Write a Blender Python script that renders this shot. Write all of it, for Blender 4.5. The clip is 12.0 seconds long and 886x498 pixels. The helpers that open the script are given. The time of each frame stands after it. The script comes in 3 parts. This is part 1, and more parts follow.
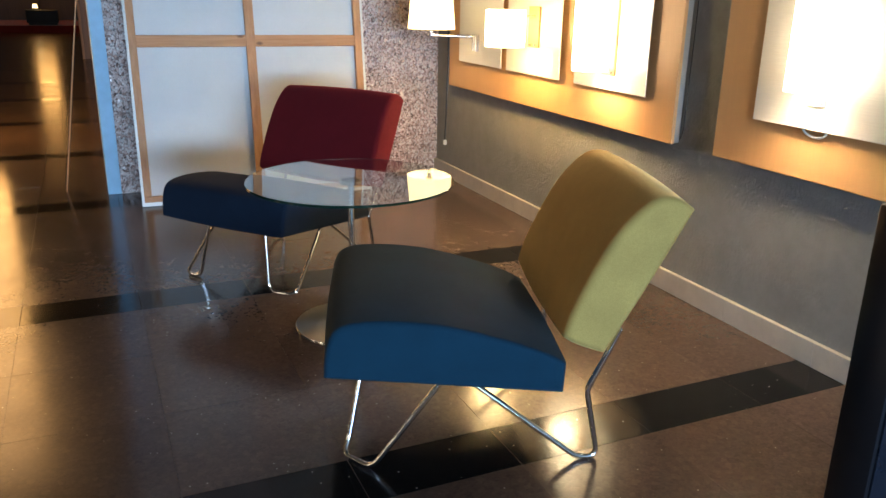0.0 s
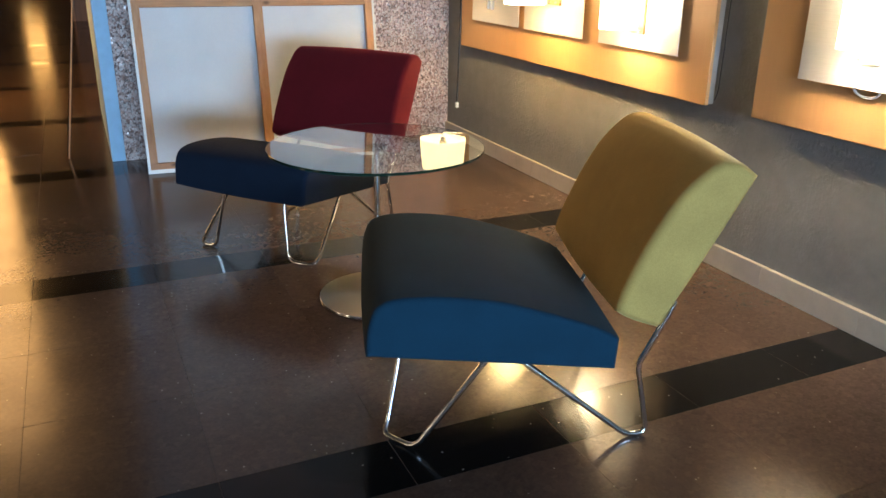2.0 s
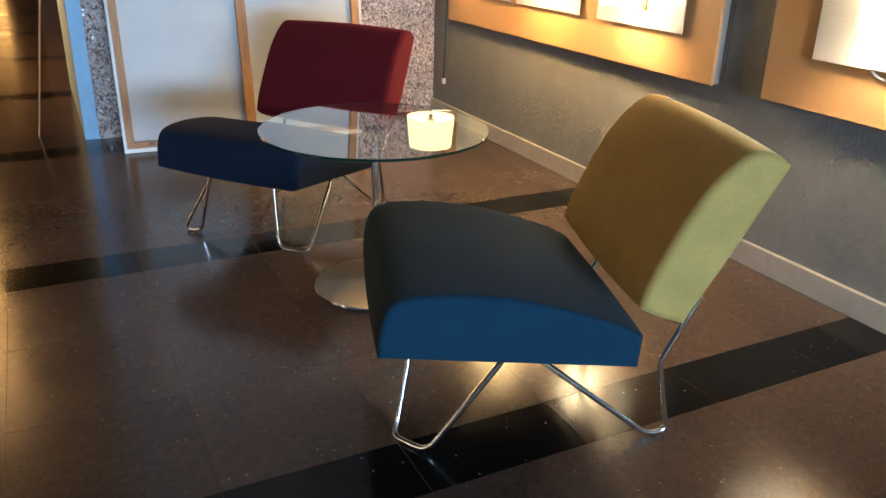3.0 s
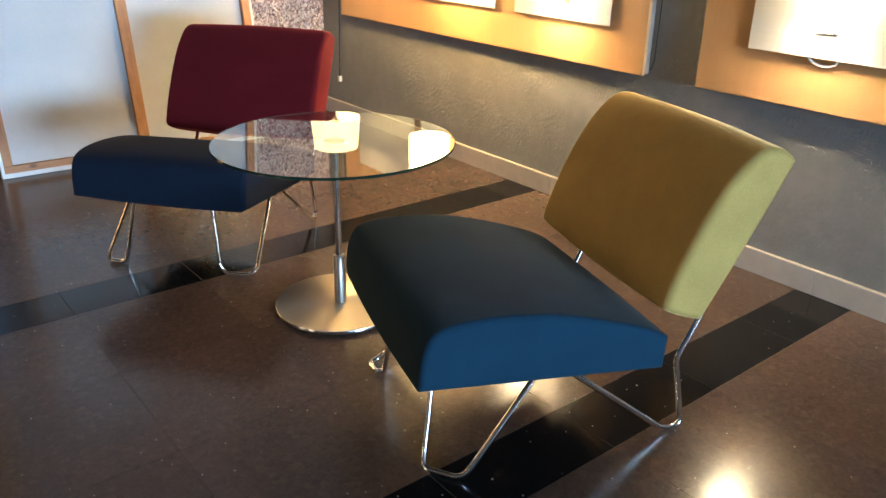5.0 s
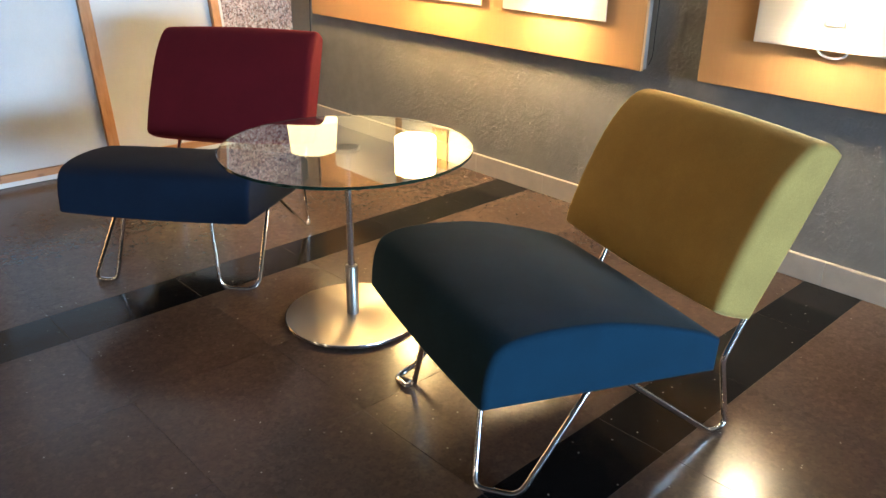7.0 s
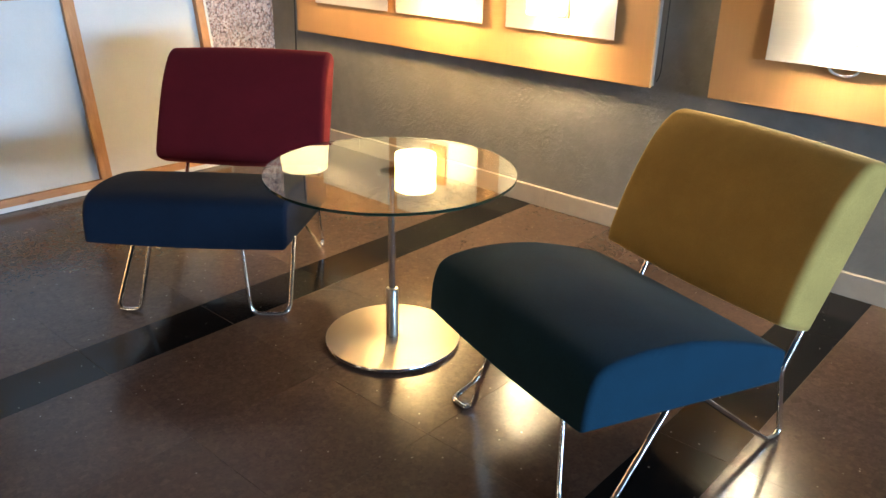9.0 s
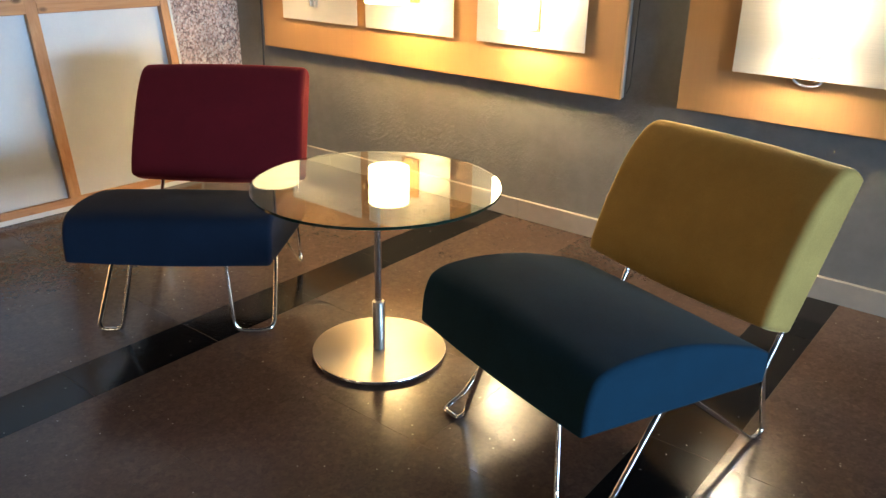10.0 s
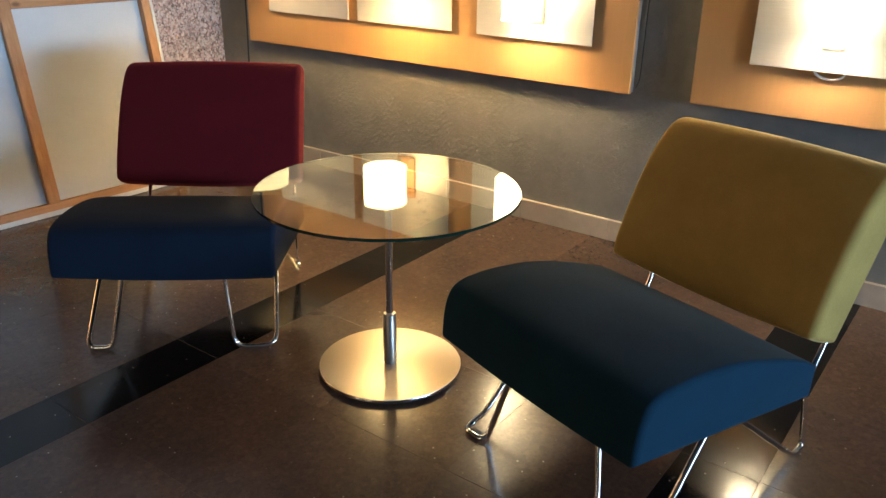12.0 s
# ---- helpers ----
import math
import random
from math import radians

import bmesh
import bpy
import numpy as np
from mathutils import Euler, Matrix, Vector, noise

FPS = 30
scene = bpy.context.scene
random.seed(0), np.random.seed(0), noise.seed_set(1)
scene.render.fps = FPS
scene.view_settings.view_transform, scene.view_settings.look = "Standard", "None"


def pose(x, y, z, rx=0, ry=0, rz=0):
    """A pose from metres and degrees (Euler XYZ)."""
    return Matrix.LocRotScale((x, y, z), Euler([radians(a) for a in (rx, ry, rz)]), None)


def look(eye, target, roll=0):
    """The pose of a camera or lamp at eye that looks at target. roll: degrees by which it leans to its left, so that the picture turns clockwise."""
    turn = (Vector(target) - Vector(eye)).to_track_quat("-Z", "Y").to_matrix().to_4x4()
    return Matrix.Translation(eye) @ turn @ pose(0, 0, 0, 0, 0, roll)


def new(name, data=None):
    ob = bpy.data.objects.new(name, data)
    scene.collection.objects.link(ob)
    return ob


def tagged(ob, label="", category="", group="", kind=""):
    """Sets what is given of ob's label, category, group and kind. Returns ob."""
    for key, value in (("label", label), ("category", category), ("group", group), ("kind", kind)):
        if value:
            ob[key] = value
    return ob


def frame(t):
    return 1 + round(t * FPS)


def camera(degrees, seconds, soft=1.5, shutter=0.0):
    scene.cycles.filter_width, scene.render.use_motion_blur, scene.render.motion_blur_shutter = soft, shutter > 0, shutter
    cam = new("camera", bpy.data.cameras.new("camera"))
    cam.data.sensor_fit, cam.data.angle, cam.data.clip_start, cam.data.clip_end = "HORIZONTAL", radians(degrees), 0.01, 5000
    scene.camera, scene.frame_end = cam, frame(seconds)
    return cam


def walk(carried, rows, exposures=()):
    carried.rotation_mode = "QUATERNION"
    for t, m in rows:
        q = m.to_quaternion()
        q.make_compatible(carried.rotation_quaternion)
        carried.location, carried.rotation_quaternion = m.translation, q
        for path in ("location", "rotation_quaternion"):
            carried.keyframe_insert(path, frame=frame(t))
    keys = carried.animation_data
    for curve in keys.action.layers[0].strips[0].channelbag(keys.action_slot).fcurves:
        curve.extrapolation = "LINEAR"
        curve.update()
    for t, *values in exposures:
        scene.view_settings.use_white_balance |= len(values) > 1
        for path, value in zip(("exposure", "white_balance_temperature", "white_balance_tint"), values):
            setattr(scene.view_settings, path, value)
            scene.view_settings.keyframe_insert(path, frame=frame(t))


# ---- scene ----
cam = camera(58.6, 12.0)
PATH = [
    (0, (0.257, 0.669, 1.265), (1.026, 2.408, 0.647), 1.1),
    (0.5, (0.235, 0.672, 1.274), (0.999, 2.405, 0.631), 1.1),
    (1, (0.211, 0.7, 1.266), (0.98, 2.423, 0.602), 1.2),
    (1.5, (0.202, 0.749, 1.26), (0.979, 2.46, 0.575), 0.9),
    (2, (0.182, 0.83, 1.245), (0.955, 2.534, 0.539), 0.8),
    (2.5, (0.168, 0.914, 1.246), (0.96, 2.594, 0.505), 0.9),
    (4.5, (-0.06, 1.23, 1.265), (0.978, 2.735, 0.455), 2.4),
    (5, (-0.15, 1.307, 1.283), (0.993, 2.744, 0.489), 1.0),
    (5.5, (-0.221, 1.365, 1.29), (0.983, 2.752, 0.499), 0.7),
    (6, (-0.248, 1.42, 1.287), (0.967, 2.797, 0.496), 0.8),
    (6.5, (-0.255, 1.474, 1.274), (0.973, 2.839, 0.481), 0.8),
    (8.5, (-0.441, 1.722, 1.303), (0.894, 2.976, 0.5), 0.6),
    (9, (-0.514, 1.774, 1.317), (0.853, 3.007, 0.537), 1.0),
    (9.5, (-0.559, 1.804, 1.323), (0.848, 3.001, 0.555), 1.1),
    (10, (-0.594, 1.825, 1.331), (0.852, 2.984, 0.578), 1.0),
    (10.5, (-0.603, 1.843, 1.329), (0.87, 2.974, 0.585), 1.0),
    (11, (-0.591, 1.888, 1.323), (0.895, 3.006, 0.586), 1.1),
    (11.5, (-0.572, 1.947, 1.316), (0.911, 3.062, 0.567), 0.8),
    (12, (-0.546, 2.019, 1.319), (0.932, 3.123, 0.548), 0.8),
]
walk(cam, [(t, look(eye, target, roll)) for t, eye, target, roll in PATH], [(0, 0.62), (2.5, 0.64), (5.0, 0.98), (6.5, 1.03), (9.0, 0.96), (10.5, 0.60), (12.0, 0.42)])

# ---- light ----
world = bpy.data.worlds.new("world")
scene.world = world
world.use_nodes = True
wn = world.node_tree.nodes
sky = wn.new("ShaderNodeTexSky")
sky.sky_type, sky.sun_disc = "NISHITA", False
sky.sun_elevation, sky.sun_rotation = radians(35), radians(200)
world.node_tree.links.new(sky.outputs["Color"], wn["Background"].inputs["Color"])
wn["Background"].inputs["Strength"].default_value = 0.08


def area_lamp(name, m, width, height, watts, colour):
    data = bpy.data.lights.new(name, "AREA")
    data.shape, data.size, data.size_y, data.energy, data.color = "RECTANGLE", width, height, watts, colour
    ob = new(name, data)
    ob.matrix_world = m
    return ob


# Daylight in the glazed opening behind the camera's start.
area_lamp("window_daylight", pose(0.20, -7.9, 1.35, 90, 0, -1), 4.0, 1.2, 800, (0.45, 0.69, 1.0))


def bulb_light(x, y, z, watts, colour):
    data = bpy.data.lights.new("bulb_light", "POINT")
    data.energy, data.color, data.shadow_soft_size = watts, colour, 0.05
    ob = new("bulb_light", data)
    ob.location = (x, y, z)


# One bulb inside each of the four lit wall lamps.
bulb_light(2.203, 5.315, 1.165, 9.0, (1.0, 0.70, 0.36))
bulb_light(2.286, 4.500, 1.055, 14, (1.0, 0.64, 0.25))
bulb_light(2.361, 3.800, 1.010, 10.5, (1.0, 0.74, 0.44))
bulb_light(2.406, 2.612, 1.050, 16, (1.0, 0.80, 0.56))

# ---- materials ----


def material(name, base, rough=0.5, metal=0.0):
    m = bpy.data.materials.new(name)
    m.use_nodes = True
    b = m.node_tree.nodes["Principled BSDF"]
    b.inputs["Base Color"].default_value = (*base, 1)
    b.inputs["Roughness"].default_value = rough
    b.inputs["Metallic"].default_value = metal
    return m, m.node_tree.nodes, m.node_tree.links, b


def node(nodes, kind, **settings):
    n = nodes.new(kind)
    for key, value in settings.items():
        n.inputs[key.replace("_", " ")].default_value = value
    return n


def coords(nodes, links, scale=(1, 1, 1), space="world"):
    """Coordinates in metres, stretched by scale."""
    mp = nodes.new("ShaderNodeMapping")
    mp.inputs["Scale"].default_value = scale
    if space == "world":
        links.new(nodes.new("ShaderNodeNewGeometry").outputs["Position"], mp.inputs["Vector"])
    else:
        links.new(nodes.new("ShaderNodeTexCoord").outputs["Object"], mp.inputs["Vector"])
    return mp.outputs["Vector"]


def ramp(nodes, links, source, stops):
    r = nodes.new("ShaderNodeValToRGB")
    while len(r.color_ramp.elements) < len(stops):
        r.color_ramp.elements.new(0.5)
    for e, (at, c) in zip(r.color_ramp.elements, stops):
        e.position, e.color = at, (*c, 1) if isinstance(c, tuple) else (c, c, c, 1)
    links.new(source, r.inputs["Fac"])
    return r.outputs["Color"]


def mix(nodes, links, a, b, factor, mode="MIX"):
    n = nodes.new("ShaderNodeMix")
    n.data_type, n.blend_type = "RGBA", mode
    for socket, value in ((n.inputs[0], factor), (n.inputs[6], a), (n.inputs[7], b)):
        if isinstance(value, (int, float)):
            socket.default_value = value
        elif isinstance(value, tuple):
            socket.default_value = (*value, 1)
        else:
            links.new(value, socket)
    return n.outputs[2]


def bump(nodes, links, b, height, strength, distance):
    n = nodes.new("ShaderNodeBump")
    n.inputs["Strength"].default_value, n.inputs["Distance"].default_value = strength, distance
    links.new(height, n.inputs["Height"])
    links.new(n.outputs["Normal"], b.inputs["Normal"])


def noise_of(nodes, links, at, scale, detail=4.0, rough=0.6):
    n = node(nodes, "ShaderNodeTexNoise", Scale=scale, Detail=detail, Roughness=rough)
    links.new(at, n.inputs["Vector"])
    return n.outputs["Fac"]


def terrazzo(name, low, high, chip, pale, rough):
    """Polished terrazzo: mottled ground, dark and pale chips, a worn sheen."""
    m, ns, ls, b = material(name, low, rough)
    at = coords(ns, ls)
    big = noise_of(ns, ls, at, 2.2, 5)
    tone = ramp(ns, ls, big, [(0.3, low), (0.7, high)])
    vor = node(ns, "ShaderNodeTexVoronoi", Scale=135.0)
    ls.new(at, vor.inputs["Vector"])
    cell = ns.new("ShaderNodeSeparateColor")
    ls.new(vor.outputs["Color"], cell.inputs["Color"])
    speck = ramp(ns, ls, cell.outputs[0], [(0.0, chip), (0.35, tuple(0.75 * v for v in high)), (0.75, high), (1.0, tuple(min(1, 1.35 * v) for v in high))])
    tone = mix(ns, ls, tone, speck, 0.22)
    vor2 = node(ns, "ShaderNodeTexVoronoi", Scale=34.0, Randomness=1.0)
    ls.new(at, vor2.inputs["Vector"])
    dots = ramp(ns, ls, vor2.outputs["Distance"], [(0.06, 1.0), (0.10, 0.0)])
    cell2 = ns.new("ShaderNodeSeparateColor")
    ls.new(vor2.outputs["Color"], cell2.inputs["Color"])
    few = ramp(ns, ls, cell2.outputs[1], [(0.66, 0.0), (0.72, 0.9)])
    tone = mix(ns, ls, tone, pale, mix(ns, ls, dots, few, 1.0, "MULTIPLY"))
    vor3 = node(ns, "ShaderNodeTexVoronoi", Scale=58.0)
    ls.new(at, vor3.inputs["Vector"])
    cell3 = ns.new("ShaderNodeSeparateColor")
    ls.new(vor3.outputs["Color"], cell3.inputs["Color"])
    tone = mix(ns, ls, tone, ramp(ns, ls, cell3.outputs[2], [(0.0, 0.84), (0.2, 0.97), (0.8, 1.02), (1.0, 1.22)]), 0.7, "MULTIPLY")
    info = ns.new("ShaderNodeObjectInfo")
    shift = ramp(ns, ls, info.outputs["Random"], [(0.0, 0.86), (1.0, 1.1)])
    tone = mix(ns, ls, tone, shift, 1.0, "MULTIPLY")
    ls.new(tone, b.inputs["Base Color"])
    wear = noise_of(ns, ls, at, 5.0, 6)
    ls.new(ramp(ns, ls, wear, [(0.3, rough * 0.8), (0.75, rough * 1.3)]), b.inputs["Roughness"])
    bump(ns, ls, b, noise_of(ns, ls, at, 9.0, 3), 0.05, 0.01)
    return m


def wood(name, dark, light, along, rough=0.4, fine=90.0, knots=0.0, sway=0.18):
    """Straight-grained wood; along: the axis of its grain."""
    m, ns, ls, b = material(name, light, rough)
    stretch = [fine, fine, fine]
    stretch["xyz".index(along)] = fine * 0.035
    at = coords(ns, ls, tuple(stretch))
    grain = noise_of(ns, ls, at, 1.0, 5, 0.65)
    slow = noise_of(ns, ls, coords(ns, ls, tuple(v * 0.07 for v in stretch)), 1.0, 3)
    tone = ramp(ns, ls, grain, [(0.3, dark), (0.68, light)])
    tone = mix(ns, ls, tone, ramp(ns, ls, slow, [(0.3, 1.0 - sway), (0.7, 1.0 + sway * 0.45)]), 1.0, "MULTIPLY")
    if knots:
        spread = [1.0, 1.0, 1.0]
        spread["xyz".index(along)] = 0.55
        spots = node(ns, "ShaderNodeTexVoronoi", Scale=knots)
        ls.new(coords(ns, ls, tuple(spread)), spots.inputs["Vector"])
        pick = ns.new("ShaderNodeSeparateColor")
        ls.new(spots.outputs["Color"], pick.inputs["Color"])
        eye = ramp(ns, ls, spots.outputs["Distance"], [(0.07, 1.0), (0.17, 0.0)])
        tone = mix(ns, ls, tone, tuple(0.35 * v for v in dark), mix(ns, ls, eye, ramp(ns, ls, pick.outputs[0], [(0.35, 0.0), (0.45, 0.9)]), 1.0, "MULTIPLY"))
    ls.new(tone, b.inputs["Base Color"])
    bump(ns, ls, b, grain, 0.08, 0.001)
    return m


def fabric(name, base, light, bloom=(0.5, 0.5, 0.5), sheen=0.6):
    m, ns, ls, b = material(name, base, 0.92)
    at = coords(ns, ls, space="object")
    weave = noise_of(ns, ls, at, 420.0, 2)
    slow = noise_of(ns, ls, at, 7.0, 4)
    tone = mix(ns, ls, ramp(ns, ls, weave, [(0.3, base), (0.7, light)]), ramp(ns, ls, slow, [(0.3, 0.88), (0.7, 1.08)]), 1.0, "MULTIPLY")
    ls.new(tone, b.inputs["Base Color"])
    b.inputs["Sheen Weight"].default_value = sheen
    b.inputs["Sheen Tint"].default_value = (*bloom, 1)
    b.inputs["Sheen Roughness"].default_value = 0.38
    b.inputs["Specular IOR Level"].default_value = 0.2
    bump(ns, ls, b, weave, 0.25, 0.0015)
    return m


def metal(name, base, rough, brushed=None):
    m, ns, ls, b = material(name, base, rough, 1.0)
    if brushed:
        at = coords(ns, ls, brushed, "object")
        streak = noise_of(ns, ls, at, 1.0, 3)
        ls.new(ramp(ns, ls, streak, [(0.3, rough * 0.8), (0.7, rough * 1.25)]), b.inputs["Roughness"])
        ls.new(mix(ns, ls, base, ramp(ns, ls, streak, [(0.3, 0.9), (0.7, 1.05)]), 1.0, "MULTIPLY"), b.inputs["Base Color"])
    return m


def glow(name, colour, strength, base=(0.8, 0.78, 0.7)):
    m, ns, ls, b = material(name, base, 0.6)
    b.inputs["Emission Color"].default_value = (*colour, 1)
    b.inputs["Emission Strength"].default_value = strength
    return m


def plaster(name, dark, light, rough=0.85, coarse=0.5):
    m, ns, ls, b = material(name, light, rough)
    at = coords(ns, ls)
    slow = noise_of(ns, ls, at, 1.7, 5)
    mid = noise_of(ns, ls, at, 14.0, 5)
    tone = mix(ns, ls, ramp(ns, ls, slow, [(0.3, dark), (0.7, light)]), ramp(ns, ls, mid, [(0.3, 0.92), (0.7, 1.06)]), 1.0, "MULTIPLY")
    ls.new(tone, b.inputs["Base Color"])
    pits = noise_of(ns, ls, coords(ns, ls, (1.0, 1.0, 0.7)), 85.0, 3, 0.5)
    patch = ramp(ns, ls, noise_of(ns, ls, at, 2.3, 2), [(0.44, 0.2), (0.66, 1.0)])
    tall = mix(ns, ls, ramp(ns, ls, pits, [(0.40, 0.0), (0.62, 1.0)]), patch, 1.0, "MULTIPLY")
    bump(ns, ls, b, tall, coarse, 0.008)
    return m


MAT_TILE = terrazzo("brown_terrazzo", (0.078, 0.050, 0.037), (0.110, 0.071, 0.053), (0.036, 0.023, 0.018), (0.42, 0.36, 0.30), 0.19)
MAT_BAND = terrazzo("black_terrazzo", (0.006, 0.0055, 0.0055), (0.011, 0.010, 0.0095), (0.003, 0.003, 0.003), (0.40, 0.38, 0.35), 0.14)
MAT_BAND.node_tree.nodes["Principled BSDF"].inputs["Specular IOR Level"].default_value = 0.27
MAT_TILE.node_tree.nodes["Principled BSDF"].inputs["Specular IOR Level"].default_value = 0.46
MAT_GROUT = plaster("brown_grout", (0.075, 0.052, 0.040), (0.10, 0.072, 0.056))
MAT_STUCCO = plaster("grey_stucco", (0.215, 0.212, 0.20), (0.265, 0.260, 0.243), 0.9, 0.27)
MAT_SKIRT = plaster("pale_stone", (0.46, 0.41, 0.34), (0.57, 0.51, 0.43), 0.55, 0.08)
MAT_PAINT = plaster("pale_blue_paint", (0.36, 0.60, 0.80), (0.41, 0.65, 0.85), 0.6, 0.05)
MAT_DARKWALL = wood("dark_panelling", (0.035, 0.02, 0.012), (0.075, 0.042, 0.024), "z", 0.5, 40.0)
MAT_CEILING = plaster("dark_ceiling", (0.07, 0.06, 0.05), (0.10, 0.085, 0.07))
MAT_BOARD = wood("cherry_veneer", (0.565, 0.312, 0.130), (0.585, 0.328, 0.138), "z", 0.42, 70.0, 0.0, 0.06)
MAT_EDGE = plaster("grey_edge", (0.27, 0.27, 0.262), (0.32, 0.32, 0.31), 0.5, 0.03)
MAT_PLATE = metal("brushed_plate", (0.74, 0.72, 0.67), 0.45, (8, 8, 900))
MAT_PLATE.node_tree.nodes["Principled BSDF"].inputs["Metallic"].default_value = 0.45
MAT_STEEL = metal("brushed_steel", (0.50, 0.48, 0.44), 0.38, (420, 420, 420))
MAT_DISC = metal("turned_steel", (0.60, 0.54, 0.44), 0.37, (420, 420, 420))
disc = MAT_DISC.node_tree
turned = disc.nodes.new("ShaderNodeTangent")
turned.direction_type, turned.axis = "RADIAL", "Z"
disc.links.new(turned.outputs["Tangent"], disc.nodes["Principled BSDF"].inputs["Tangent"])
disc.nodes["Principled BSDF"].inputs["Anisotropic"].default_value = 0.75
MAT_COLUMN = metal("satin_chrome", (0.80, 0.79, 0.77), 0.24)
MAT_CHROME = metal("chrome", (0.86, 0.87, 0.88), 0.14)
MAT_PINE_V = wood("pine_upright", (0.46, 0.20, 0.08), (0.62, 0.33, 0.15), "z", 0.55, 45.0, 11.0)
MAT_PINE_H = wood("pine_crosswise", (0.46, 0.20, 0.08), (0.62, 0.33, 0.15), "x", 0.55, 45.0, 11.0)
# Navy copy of the petrol seat wool, that seat's weaker daylight put into it.
MAT_BLUE_SHADED = fabric("petrol_wool_shaded", (0.0042, 0.0110, 0.025), (0.0080, 0.0180, 0.038), (0.12, 0.12, 0.14), 0.14)
MAT_BLUE = fabric("petrol_wool", (0.0036, 0.0270, 0.053), (0.0076, 0.0450, 0.080), (0.22, 0.20, 0.14), 0.26)
MAT_YELLOW = fabric("mustard_wool", (0.450, 0.306, 0.086), (0.550, 0.378, 0.118), (1.0, 0.72, 0.32), 0.8)
MAT_RED = fabric("crimson_wool", (0.095, 0.0045, 0.008), (0.135, 0.0075, 0.012), (0.5, 0.05, 0.06), 0.5)
MAT_BLACK = material("black_lacquer", (0.012, 0.013, 0.017), 0.3)[0]
# Black stand's front: dust specks, plus the window's blue light put into the colour.
MAT_DAYLIT_PANEL = terrazzo("dusty_daylit_panel", (0.010, 0.014, 0.024), (0.014, 0.020, 0.034), (0.008, 0.010, 0.018), (0.35, 0.38, 0.42), 0.3)
MAT_RUBBER = material("black_rubber", (0.015, 0.015, 0.015), 0.6)[0]
MAT_CARPET = fabric("red_carpet", (0.20, 0.02, 0.015), (0.28, 0.03, 0.02))
MAT_SHADE = glow("lit_cream_shade", (1.0, 0.75, 0.36), 2.3, (0.30, 0.26, 0.17))
MAT_OPAL_AMBER = glow("lit_amber_glass", (1.0, 0.68, 0.29), 12.5)
MAT_OPAL = glow("lit_opal_glass", (1.0, 0.76, 0.44), 11.5)
MAT_OPAL_PALE = glow("lit_pale_opal_glass", (1.0, 0.82, 0.56), 14.0)
MAT_FAR_GLOW = glow("warm_lantern_paper", (1.0, 0.50, 0.14), 4.0)
# Glow of the two unseen fill lights added on the hall's west side.
MAT_HALL_FILL = glow("warm_white_fill", (1.0, 0.78, 0.52), 2.0)
MAT_STUB = metal("grey_nickel", (0.42, 0.41, 0.39), 0.4)
MAT_FARWOOD = wood("warm_brown_panelling", (0.24, 0.11, 0.04), (0.36, 0.18, 0.075), "z", 0.45, 30.0)
MAT_CORD = material("black_cord", (0.01, 0.01, 0.01), 0.5)[0]
MAT_WHITE = material("white_plastic", (0.75, 0.74, 0.70), 0.35)[0]


def canvas_cloth():
    m, ns, ls, b = material("raw_canvas", (0.55, 0.55, 0.53), 0.9)
    at = coords(ns, ls, space="object")
    weave = noise_of(ns, ls, at, 350.0, 2)
    slow = noise_of(ns, ls, at, 2.5, 5)
    tone = mix(ns, ls, ramp(ns, ls, slow, [(0.3, (0.65, 0.695, 0.725)), (0.7, (0.73, 0.77, 0.80))]), ramp(ns, ls, weave, [(0.3, 0.93), (0.7, 1.04)]), 1.0, "MULTIPLY")
    ls.new(tone, b.inputs["Base Color"])
    bump(ns, ls, b, weave, 0.2, 0.001)
    return m


